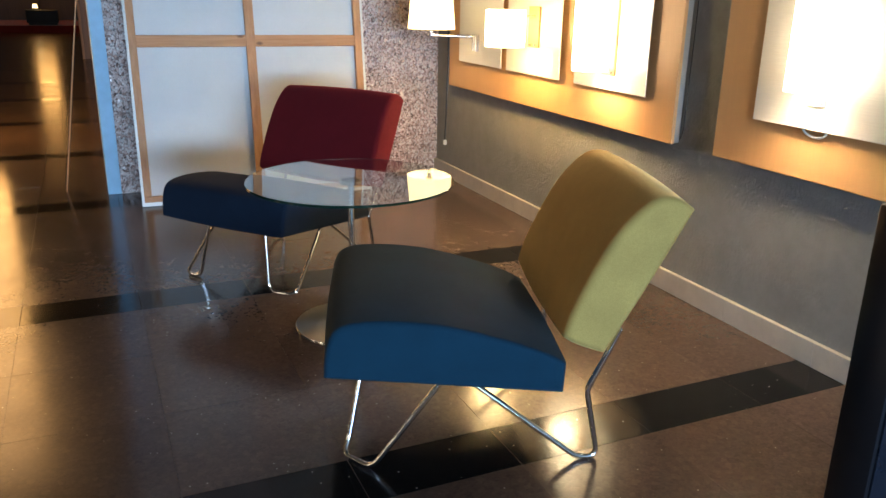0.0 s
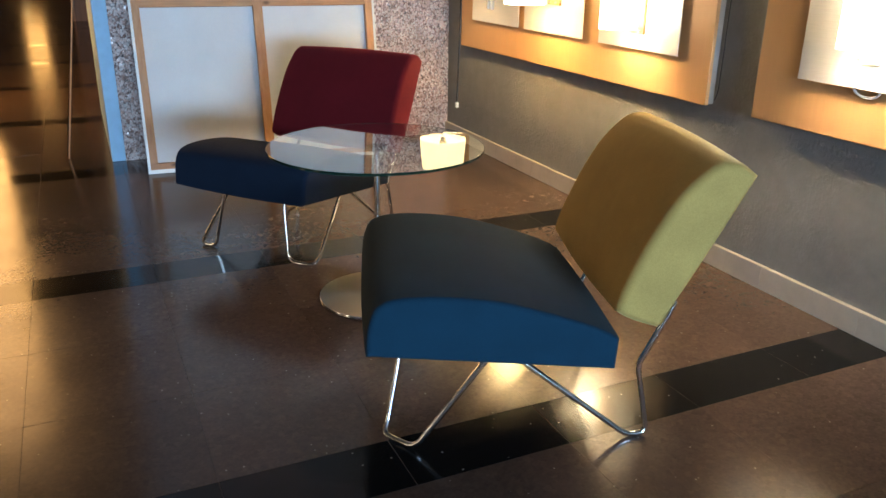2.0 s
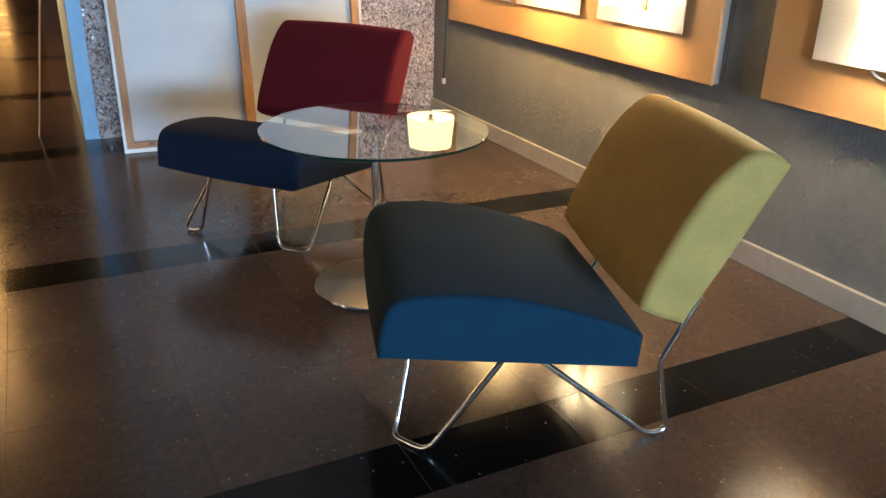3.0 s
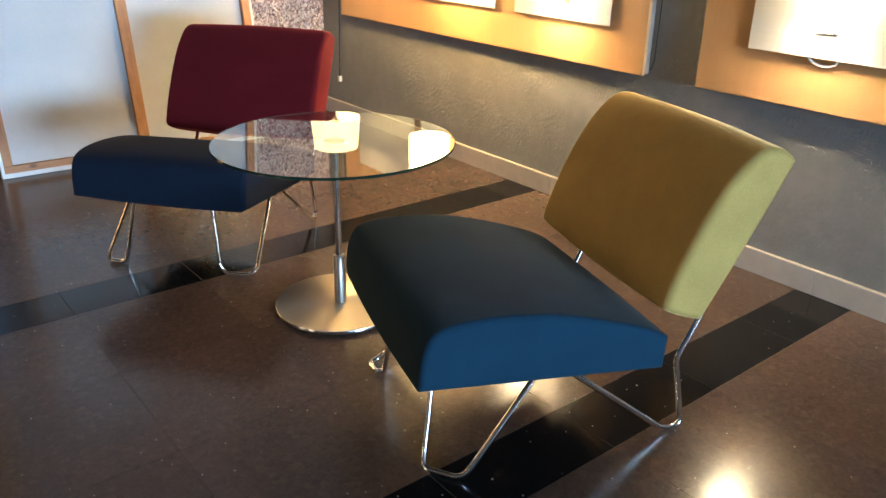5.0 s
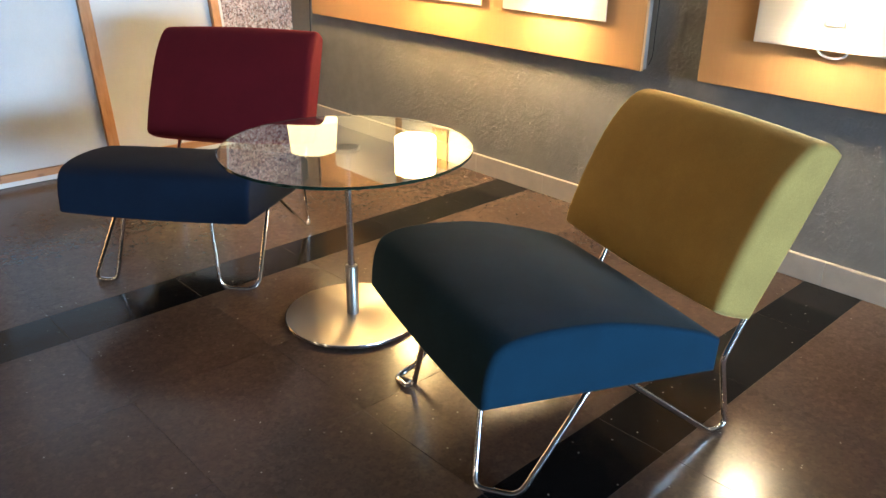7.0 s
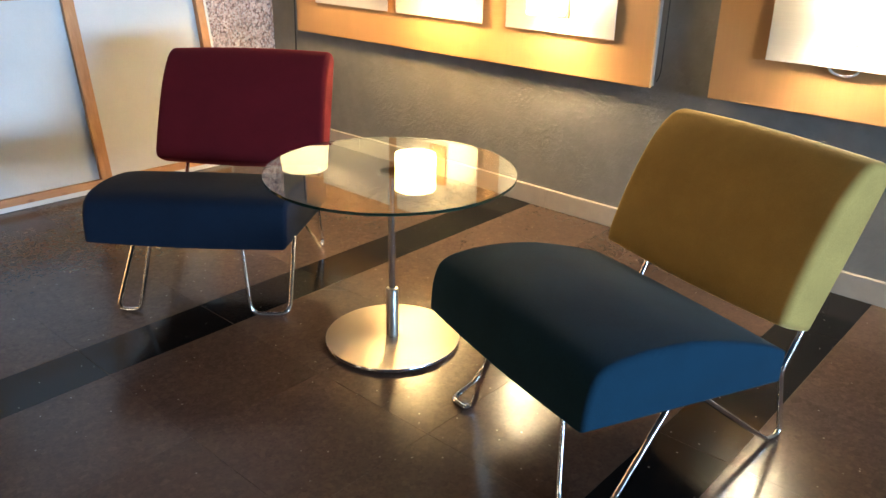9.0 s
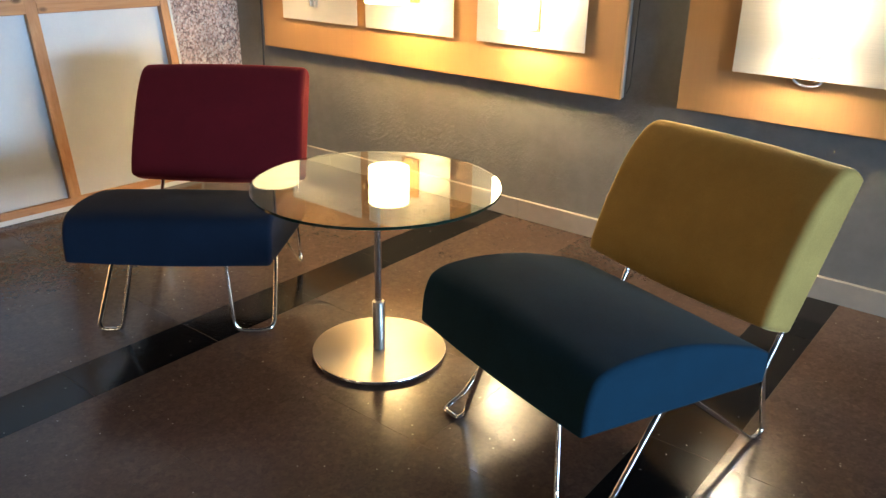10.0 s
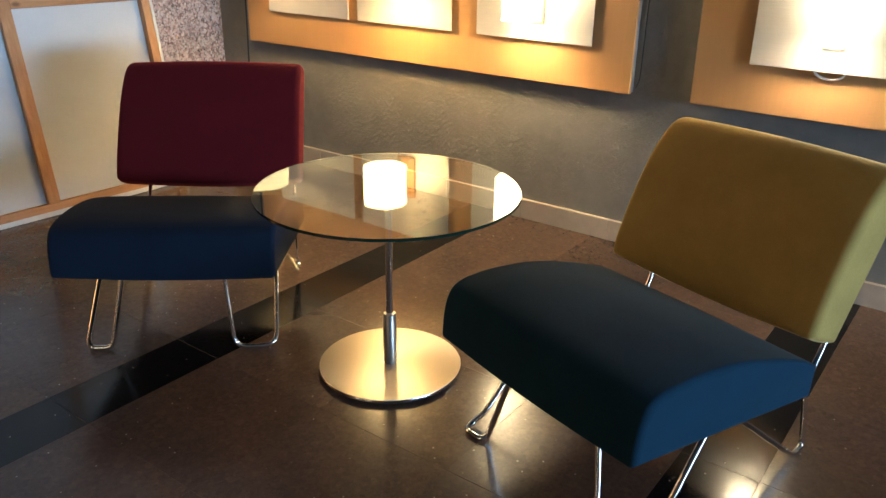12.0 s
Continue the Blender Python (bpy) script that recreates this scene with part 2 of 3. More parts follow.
def rough_mosaic():
    """Crushed, glinting stone set in a wall: pale pinkish chips tilted every way, dark gaps in clusters."""
    m, ns, ls, b = material("crushed_stone", (0.3, 0.28, 0.27), 0.3)
    at = coords(ns, ls, (1.0, 1.0, 0.85))
    vor = node(ns, "ShaderNodeTexVoronoi", Scale=95.0, Randomness=0.95)
    ls.new(at, vor.inputs["Vector"])
    cell = ns.new("ShaderNodeSeparateColor")
    ls.new(vor.outputs["Color"], cell.inputs["Color"])
    tone = ramp(ns, ls, cell.outputs[0], [(0.0, (0.26, 0.15, 0.12)), (0.2, (0.54, 0.37, 0.32)), (0.6, (0.76, 0.58, 0.52)), (1.0, (0.90, 0.80, 0.75))])
    gaps = ramp(ns, ls, vor.outputs["Distance"], [(0.55, 1.0), (0.85, 0.45)])
    blot = ramp(ns, ls, noise_of(ns, ls, coords(ns, ls, (1.0, 1.0, 0.55)), 42.0, 5, 0.72), [(0.365, 0.12), (0.43, 1.0)])
    slow = ramp(ns, ls, noise_of(ns, ls, at, 4.0, 3), [(0.35, 0.72), (0.6, 1.05)])
    tone = mix(ns, ls, mix(ns, ls, mix(ns, ls, tone, gaps, 1.0, "MULTIPLY"), blot, 1.0, "MULTIPLY"), slow, 1.0, "MULTIPLY")
    ls.new(tone, b.inputs["Base Color"])
    ls.new(ramp(ns, ls, cell.outputs[1], [(0.0, 0.16), (1.0, 0.55)]), b.inputs["Roughness"])
    tilt = ns.new("ShaderNodeVectorMath")
    tilt.operation = "MULTIPLY_ADD"
    ls.new(vor.outputs["Color"], tilt.inputs[0])
    tilt.inputs[1].default_value = (0.9, 0.9, 0.9)
    tilt.inputs[2].default_value = (-0.45, -0.45, -0.45)
    lean = ns.new("ShaderNodeVectorMath")
    ls.new(ns.new("ShaderNodeNewGeometry").outputs["Normal"], lean.inputs[0])
    ls.new(tilt.outputs[0], lean.inputs[1])
    unit = ns.new("ShaderNodeVectorMath")
    unit.operation = "NORMALIZE"
    ls.new(lean.outputs[0], unit.inputs[0])
    ls.new(unit.outputs[0], b.inputs["Normal"])
    return m


def clear_glass():
    m, ns, ls, b = material("clear_glass", (0.90, 0.97, 0.94), 0.0)
    b.inputs["Transmission Weight"].default_value = 1.0
    b.inputs["IOR"].default_value = 1.5
    return m


def glass_edge():
    m, ns, ls, b = material("green_glass_edge", (0.008, 0.045, 0.030), 0.08)
    b.inputs["Transmission Weight"].default_value = 0.25
    return m


MAT_CANVAS, MAT_MOSAIC, MAT_GLASS, MAT_GLASS_EDGE = canvas_cloth(), rough_mosaic(), clear_glass(), glass_edge()

# ---- building blocks ----


def mesh_of(bm, mat, smooth=False):
    bmesh.ops.recalc_face_normals(bm, faces=bm.faces)
    data = bpy.data.meshes.new("mesh")
    bm.to_mesh(data)
    bm.free()
    data.materials.append(mat)
    if smooth:
        data.polygons.foreach_set("use_smooth", [True] * len(data.polygons))
        for poly in data.polygons:
            if len(poly.vertices) > 12:
                poly.use_smooth = False
        data.set_sharp_from_angle(angle=radians(38))
    return data


def part(name, bm, mat, parent=None, label="", smooth=False):
    ob = new(name, mesh_of(bm, mat, smooth))
    ob.parent = parent
    return tagged(ob, label)


def thing(name, label, category, m=None, group="", kind=""):
    ob = tagged(new(name), label, category, group, kind)
    if m is not None:
        ob.matrix_basis = m
    return ob


def box(x0, x1, y0, y1, z0, z1, bevel=0.0, bm=None):
    bm = bm or bmesh.new()
    m = Matrix.Translation(((x0 + x1) / 2, (y0 + y1) / 2, (z0 + z1) / 2)) @ Matrix.Diagonal((x1 - x0, y1 - y0, z1 - z0, 1))
    made = bmesh.ops.create_cube(bm, size=1, matrix=m)["verts"]
    if bevel:
        edges = list({e for v in made for e in v.link_edges})
        bmesh.ops.bevel(bm, geom=edges, offset=bevel, segments=2, profile=0.5, affect="EDGES")
    return bm


def lathe(profile, segments=48):
    """Turns (radius, z) points round the z axis."""
    bm = bmesh.new()
    rings = []
    for r, z in profile:
        if r < 1e-6:
            rings.append([bm.verts.new((0, 0, z))])
        else:
            rings.append([bm.verts.new((r * math.cos(a), r * math.sin(a), z)) for a in (2 * math.pi * k / segments for k in range(segments))])
    for lo, hi in zip(rings, rings[1:]):
        for k in range(segments):
            ring = [lo[k % len(lo)], lo[(k + 1) % len(lo)], hi[(k + 1) % len(hi)], hi[k % len(hi)]]
            ring = list(dict.fromkeys(ring))
            if len(ring) > 2:
                bm.faces.new(ring)
    return bm


def rounded(points, radius, steps=7):
    """A path through points, its corners rounded."""
    pts = [Vector(p) for p in points]
    radii = radius if isinstance(radius, (list, tuple)) else [radius] * len(pts)
    path = [pts[0]]
    for a, b, c, r in zip(pts, pts[1:], pts[2:], radii[1:]):
        u, v = (a - b), (c - b)
        cut = min(r, u.length * 0.48, v.length * 0.48)
        p, q = b + u.normalized() * cut, b + v.normalized() * cut
        for k in range(steps + 1):
            s = k / steps
            path.append(p * (1 - s) ** 2 + b * 2 * s * (1 - s) + q * s**2)
    return path + [pts[-1]]


def tube(path, radius, sides=10, bm=None):
    bm = bm or bmesh.new()
    path = [p for k, p in enumerate(path) if k == 0 or (p - path[k - 1]).length > 1e-5]
    side, rings = None, []
    for k, p in enumerate(path):
        along = (path[min(k + 1, len(path) - 1)] - path[max(k - 1, 0)]).normalized()
        if side is None:
            side = along.orthogonal().normalized()
        side = (side - along * side.dot(along)).normalized()
        other = along.cross(side)
        rings.append([bm.verts.new(p + radius * (math.cos(a) * side + math.sin(a) * other)) for a in (2 * math.pi * j / sides for j in range(sides))])
    for lo, hi in zip(rings, rings[1:]):
        for j in range(sides):
            bm.faces.new((lo[j], lo[(j + 1) % sides], hi[(j + 1) % sides], hi[j]))
    bm.faces.new(rings[0][::-1])
    bm.faces.new(rings[-1])
    return bm


def smooth_loop(corners, steps=6, hard=()):
    """A closed outline through corners: soft between them, sharp at the listed ones."""
    n, out = len(corners), []
    pts = [Vector((*c, 0)) for c in corners]
    for k in range(n):
        p1, p2 = pts[k], pts[(k + 1) % n]
        p0 = p1 if k in hard else pts[k - 1]
        p3 = p2 if (k + 1) % n in hard else pts[(k + 2) % n]
        for s in range(steps):
            f = s / steps
            q = 0.5 * (2 * p1 + (p2 - p0) * f + (2 * p0 - 5 * p1 + 4 * p2 - p3) * f * f + (3 * p1 - p0 - 3 * p2 + p3) * f**3)
            out.append((q.x, q.y))
    return out


def cushion(outline, v0, v1, soft=0.014, crown=0.006, slope=0.0, flare=0.0):
    """An upholstered block: outline in (u, z), drawn along v, with softly rounded ends and a slight crown. slope: the angle of its long side. flare: how much wider it is at its foot, on the v1 side."""
    bm = bmesh.new()
    n = len(outline)
    long_side, short_side = Vector((math.cos(slope), math.sin(slope))), Vector((-math.sin(slope), math.cos(slope)))
    spans = []
    for axis in (long_side, short_side):
        reach = [Vector(p).dot(axis) for p in outline]
        spans.append(((min(reach) + max(reach)) / 2, (max(reach) - min(reach)) / 2))
    (ca, ha), (cb, hb) = spans

    def shrunk(p, d, v):
        a, b = Vector(p).dot(long_side), Vector(p).dot(short_side)
        q = long_side * (ca + (a - ca) * (1 - d / ha)) + short_side * (cb + (b - cb) * (1 - d / hb))
        away = (v - v0) / (v1 - v0) * flare * max(0.0, min(1.0, (ca + ha - a) / (2 * ha)))
        return bm.verts.new((q.x, v + away, q.y))

    ring_list = [(v0 + soft * (1 - math.cos(a)), soft * (1 - math.sin(a))) for a in (j / 6 * math.pi / 2 for j in range(7))]
    inner = [(v0 + soft + (v1 - v0 - 2 * soft) * j / 8, None) for j in range(1, 8)]
    ring_list = ring_list + inner + [(v0 + v1 - v, d) for v, d in reversed(ring_list)]
    rings = []
    for v, d in ring_list:
        if d is None:
            d = -crown * math.sin(math.pi * (v - v0 - soft) / (v1 - v0 - 2 * soft))
        rings.append([shrunk(p, d, v) for p in outline])
    for lo, hi in zip(rings, rings[1:]):
        for k in range(n):
            bm.faces.new((lo[k], lo[(k + 1) % n], hi[(k + 1) % n], hi[k]))
    bm.faces.new(rings[0])
    bm.faces.new(rings[-1])
    return bm


# ---- the hall ----
WALL_X, BACK_Y = 2.547, 6.0
CORNER_X = 0.275


def structure(name, bm, mat, label, category, parent=None):
    ob = part(name, bm, mat, parent)
    return tagged(ob, label, category, "", "structure")


structure("wall_east", box(WALL_X, WALL_X + 0.2, -8.2, 30.2, 0, 3.3), MAT_STUCCO, "grey rough-trowelled stucco wall behind the lamp boards", "wall")
partition = structure("wall_partition", box(0.356, WALL_X, BACK_Y, 7.8, 0, 3.3), MAT_MOSAIC, "partition faced with crushed glinting stone", "wall")
structure("corner_post", box(CORNER_X, 0.356, BACK_Y - 0.004, 7.8, 0, 3.3, 0.003), MAT_PAINT, "smooth pale painted end post of the partition", "post")
structure("wall_north", box(-8.2, WALL_X, 30, 30.2, 0, 3.3), MAT_DARKWALL, "dark wood-panelled wall at the far end of the hall", "wall")
structure("wall_west", box(-8.2, -8.0, -8.2, 30, 0, 3.3), MAT_DARKWALL, "dark wood-panelled side wall of the hall", "wall")
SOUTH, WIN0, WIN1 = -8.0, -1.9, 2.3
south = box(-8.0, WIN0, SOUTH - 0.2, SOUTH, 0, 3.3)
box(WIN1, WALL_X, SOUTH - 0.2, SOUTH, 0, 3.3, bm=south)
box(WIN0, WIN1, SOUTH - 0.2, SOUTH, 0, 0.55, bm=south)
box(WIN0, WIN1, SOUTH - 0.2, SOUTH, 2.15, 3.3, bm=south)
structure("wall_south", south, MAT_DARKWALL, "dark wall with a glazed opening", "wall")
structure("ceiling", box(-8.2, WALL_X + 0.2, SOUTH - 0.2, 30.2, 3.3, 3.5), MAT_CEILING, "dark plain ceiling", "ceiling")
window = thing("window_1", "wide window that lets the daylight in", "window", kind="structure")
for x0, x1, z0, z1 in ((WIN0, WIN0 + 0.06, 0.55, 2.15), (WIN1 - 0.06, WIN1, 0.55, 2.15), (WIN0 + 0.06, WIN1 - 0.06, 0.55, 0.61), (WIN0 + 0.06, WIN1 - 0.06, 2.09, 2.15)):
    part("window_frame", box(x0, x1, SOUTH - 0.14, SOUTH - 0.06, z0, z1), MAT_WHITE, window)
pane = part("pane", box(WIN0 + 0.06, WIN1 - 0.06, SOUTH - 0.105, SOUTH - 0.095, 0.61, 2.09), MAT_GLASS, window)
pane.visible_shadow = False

# ---- wall boards, plates and lamps ----
BOARD_X, PLATE_X = 2.500, 2.476


def wall_board(y0, y1):
    b = thing("display_board", "large warm-toned wooden display board fixed to the stucco wall", "display board", pose(WALL_X, 0, 0), "boards on the wall")
    part("panel", box(BOARD_X - WALL_X, BOARD_X - WALL_X + 0.018, y0, y1, 0.664, 1.62, 0.002), MAT_BOARD, b, "warm wood veneer front")
    frame_ = box(BOARD_X - WALL_X + 0.018, 0, y0 + 0.004, y0 + 0.03, 0.668, 1.616)
    box(BOARD_X - WALL_X + 0.018, 0, y1 - 0.03, y1 - 0.004, 0.668, 1.616, bm=frame_)
    box(BOARD_X - WALL_X + 0.018, 0, y0 + 0.03, y1 - 0.03, 0.668, 0.694, bm=frame_)
    box(BOARD_X - WALL_X + 0.018, 0, y0 + 0.03, y1 - 0.03, 1.59, 1.616, bm=frame_)
    part("back_frame", frame_, MAT_EDGE, b, "grey frame behind the board")
    return b


wall_board(3.353, 5.695)
wall_board(2.090, 3.096)


def wall_plate(y0, y1):
    p = thing("metal_plate", "square brushed metal plate mounted on the wooden board", "metal plate", pose(BOARD_X, (y0 + y1) / 2, 0.842), "plates on the boards")
    h = (y1 - y0) / 2
    part("sheet", box(PLATE_X - BOARD_X, PLATE_X - BOARD_X + 0.004, -h, h, 0, 0.582, 0.001), MAT_PLATE, p)
    for y in (-h * 0.7, h * 0.7):
        for z in (0.08, 0.50):
            bm = lathe([(0, 0), (0.012, 0), (0.012, 0.020), (0, 0.020)], 12)
            bmesh.ops.transform(bm, matrix=pose(0, y, z, 0, -90, 0), verts=bm.verts)
            part("spacer", bm, MAT_STEEL, p)


for y0, y1 in ((4.896, 5.488), (4.247, 4.833), (3.528, 4.106), (2.305, 2.886)):
    wall_plate(y0, y1)


def drum(r0, r1, z0, z1, thick=0.002):
    """An open shade: outer and inner skin."""
    return lathe([(r0, z0), (r1, z1), (r1 - thick, z1), (r0 - thick, z0), (r0, z0)], 48)


def swing_arm_lamp():
    lamp = thing("wall_lamp", "lit swing-arm wall lamp with a tapered cream drum shade", "wall lamp", pose(PLATE_X, 5.222, 0.975), "lamps on the boards")
    sx, sy = 2.205 - PLATE_X, 5.315 - 5.222
    part("bracket", box(-0.022, 0.003, -0.022, 0.022, -0.055, 0.045, 0.002), MAT_STEEL, lamp, "brushed steel wall bracket")
    part("arm", box(-0.036, -0.020, -0.007, 0.007, -0.050, 0.040, 0.002), MAT_STEEL, lamp, "upright steel joint of the swing arm")
    part("arm", tube(rounded([(-0.030, 0, 0.034), (sx, sy, 0.034), (sx, sy, 0.115)], 0.004), 0.0075), MAT_CHROME, lamp, "thin polished swing arm", True)
    shade = part("shade", drum(0.146, 0.130, 0.075, 0.258), MAT_SHADE, lamp, "glowing cream fabric drum shade", True)
    shade.matrix_basis = pose(sx, sy, 0)
    fin = part("finial", lathe([(0, 0.062), (0.012, 0.062), (0.016, 0.072), (0.010, 0.085), (0.022, 0.09), (0.022, 0.135), (0, 0.135)], 20), MAT_STEEL, lamp, "small grey metal lamp holder", True)
    fin.matrix_basis = pose(sx, sy, 0)


def opal_lamp(y, z, r, height, out, plate, strip, mat=MAT_OPAL, back=MAT_BOARD, note="narrow wooden backplate"):
    """plate: the backplate's width, foot and head over z; strip: its middle along the wall from y."""
    lamp = thing("wall_lamp", "lit wall lamp with a white opal glass cylinder", "wall lamp", pose(PLATE_X, y, z), "lamps on the boards")
    shade = part("shade", drum(r, r, 0, height, 0.004), mat, lamp, "glowing white opal glass cylinder", True)
    shade.matrix_basis = pose(-out, 0, 0)
    socket = part("socket", lathe([(0, height - 0.02), (0.02, height - 0.02), (0.02, height - 0.07), (0, height - 0.07)], 20), MAT_STEEL, lamp, "", True)
    socket.matrix_basis = pose(-out, 0, 0)
    part("arm", tube([Vector((0.0, 0, height - 0.03)), Vector((-out, 0, height - 0.03))], 0.006), MAT_STEEL, lamp, "", True)
    part("backplate", box(-0.012, 0.003, strip - plate[0] / 2, strip + plate[0] / 2, plate[1], plate[2], 0.001), back, lamp, note)
    for dy in (-0.029, 0.029):
        part("stub", box(-0.022, -0.010, strip + dy - 0.006, strip + dy + 0.006, plate[1] + 0.008, plate[1] + 0.020, 0.001), MAT_STUB, lamp, "small square metal bolt")


swing_arm_lamp()
opal_lamp(4.500, 0.998, 0.106, 0.185, 0.190, (0.110, -0.008, 0.205), 0.014, MAT_OPAL_AMBER)
opal_lamp(3.80, 0.935, 0.083, 0.36, 0.115, (0.090, -0.024, 0.39), 0.002)
opal_lamp(2.612, 0.975, 0.062, 0.29, 0.070, (0.075, -0.050, 0.31), 0.0, MAT_OPAL_PALE, MAT_PLATE, "narrow metal backplate")


def cord(name, label, points, radius, mat, end=None):
    c = thing(name, label, "cable")
    part("wire", tube(rounded(points, 0.02), radius, 6), mat, c)
    if end:
        part("plug", box(*end, 0.003), MAT_WHITE, c, "small white plug")


cord("power_cord", "thin black power cord hanging beside the wooden board", [(2.50, 5.712, 1.6), (2.50, 5.712, 0.8), (2.492, 5.714, 0.5), (2.486, 5.716, 0.28)], 0.005, MAT_CORD, (2.476, 2.498, 5.706, 5.728, 0.245, 0.280))
cord("power_cord", "thin black power cord running down beside the wooden board", [(2.541, 3.322, 1.6), (2.541, 3.325, 1.1), (2.541, 3.33, 0.72), (2.541, 3.345, 0.685)], 0.002, MAT_CORD)
loop = [(2.485 + 0.008 * math.sin(a), 2.612 + 0.05 * math.cos(a), 0.845 - 0.028 * math.sin(a)) for a in (k / 12 * math.pi for k in range(13))]
cord("cable_loop", "white cable loop showing under the metal plate", loop, 0.0045, MAT_WHITE)

# ---- lounge chairs ----
SEAT = smooth_loop([(0.0, 0.300), (0.003, 0.352), (0.011, 0.396), (0.029, 0.433), (0.065, 0.451), (0.12, 0.457), (0.19, 0.456), (0.27, 0.448), (0.35, 0.434), (0.45, 0.406), (0.54, 0.376), (0.60, 0.352), (0.648, 0.325), (0.644, 0.236)], 4, (0, 12, 13))
BACK = smooth_loop([(0.640, 0.400), (0.661, 0.472), (0.709, 0.583), (0.765, 0.682), (0.822, 0.746), (0.870, 0.775), (0.925, 0.770), (0.966, 0.742), (0.855, 0.520), (0.756, 0.338), (0.695, 0.359), (0.650, 0.381)], 4, (7, 9))
WIDE = 0.682


# Front rods from the seat down, round the foot and back up: the near side, then the far side from its own edge.
RODS_KINKED = ([(0.112, 0.205, 0.300), (0.058, 0.130, 0.040), (0.046, 0.108, 0.008), (0.124, 0.035, 0.008), (0.325, 0.049, 0.276)],
               [(0.088, 0.218, 0.300), (0.082, 0.118, 0.014), (0.060, 0.112, 0.008), (0.052, 0.058, 0.008), (0.082, 0.044, 0.012), (0.116, 0.056, 0.038), (0.345, 0.052, 0.280)])
RODS_EVEN = ([(0.106, 0.186, 0.300), (0.092, 0.167, 0.008), (0.106, 0.032, 0.008), (0.345, 0.057, 0.278)],
             [(0.113, 0.184, 0.300), (0.090, 0.118, 0.008), (0.088, 0.036, 0.008), (0.375, 0.030, 0.268)])
ROD = 0.0078


def lounge_chair(m, cover, seat_cover, label, lean=0.0, rods=RODS_KINKED, bend=(0.034, 0.020), flare=0.0, rise=0.0):
    """A low chair: a wedge seat and a tilted back on two bent chrome rods. Its front right corner is the origin, u goes back, v to its right-to-left width."""
    c = thing("lounge_chair", label, "chair", m, "chairs by the table")
    part("seat", cushion(SEAT, 0.0, WIDE, 0.016, 0.006, -0.08), seat_cover, c, "thick dark blue wool seat cushion with a rounded front", True)
    part("backrest", cushion([(u + lean, z + rise * (z - 0.34) / 0.43) for u, z in BACK], 0.02, WIDE + 0.01, 0.024, 0.008, 1.06, flare), cover, c, "", True)
    for far in (0, 1):
        front = [(u, WIDE - v if far else v, z) for u, v, z in rods[far]]
        rear = [(u, WIDE - v if far else v, z) for u, v, z in ((0.372, 0.050, 0.275), (0.708, 0.046, 0.008), (0.768, 0.055, 0.008), (0.725, 0.060, 0.217), (0.806 + lean, 0.056, 0.40))]
        part("front_leg", tube(rounded(front, bend[far], 9), ROD), MAT_CHROME, c, "bent chrome rod leg", True)
        part("rear_leg", tube(rounded(rear, [0, 0.034, 0.034, 0.016, 0], 9), ROD), MAT_CHROME, c, "bent chrome rod leg running up to the backrest", True)
    part("stretcher", tube([Vector((0.112, 0.19, 0.298)), Vector((0.112, WIDE - 0.19, 0.298))], 0.0066), MAT_CHROME, c, "", True)
    return c


lounge_chair(pose(0.725, 2.481, 0, 0, 0, -17.86), MAT_YELLOW, MAT_BLUE, "low lounge chair, mustard back, petrol blue seat, bent chrome rods")
lounge_chair(pose(0.902, 3.738, 0, 0, 0, 38.6), MAT_RED, MAT_BLUE_SHADED, "low lounge chair, crimson back, seat shaded to navy, bent chrome rods", 0.045, RODS_EVEN, (0.045, 0.030), 0.018, 0.012)

# ---- glass table ----
TABLE = (1.105, 3.455)
table = thing("side_table", "round clear glass side table on a brushed steel disc foot", "table", pose(*TABLE, 0))
part("foot", lathe([(0, 0.0), (0.206, 0.0), (0.206, 0.003), (0.2235, 0.004), (0.2235, 0.0150), (0.2226, 0.0170), (0.2224, 0.0170), (0, 0.0174)], 96), MAT_DISC, table, "brushed steel disc foot", True)
part("rim", lathe([(0.2236, 0.0036), (0.2250, 0.0046), (0.2250, 0.0138), (0.2240, 0.0160), (0.2232, 0.0160), (0.2236, 0.0150)], 96), MAT_CHROME, table, "polished bevelled rim of the foot", True)
part("collar", lathe([(0.0205, 0.015), (0.0205, 0.187), (0.0185, 0.190), (0.0105, 0.190)], 28), MAT_STEEL, table, "brushed steel collar", True)
part("column", lathe([(0.0115, 0.18), (0.0115, 0.575)], 24), MAT_COLUMN, table, "slim chrome column", True)
part("mount", lathe([(0, 0.570), (0.040, 0.570), (0.042, 0.573), (0.042, 0.579), (0, 0.579)], 32), MAT_CHROME, table, "round chrome mount under the glass", True)
top = part("glass_top", lathe([(0, 0.584), (0.387, 0.584), (0.388, 0.585), (0.388, 0.592), (0.387, 0.593), (0, 0.593)], 128), MAT_GLASS, table, "clear round glass top with a green edge", True)
top.data.materials.append(MAT_GLASS_EDGE)
for poly in top.data.polygons:
    if abs(poly.normal.z) < 0.5:
        poly.material_index = 1
top.visible_shadow = False
part("bumper", lathe([(0, 0.579), (0.036, 0.579), (0.036, 0.584), (0, 0.584)], 24), MAT_GLASS, table)

# ---- stretched canvases ----


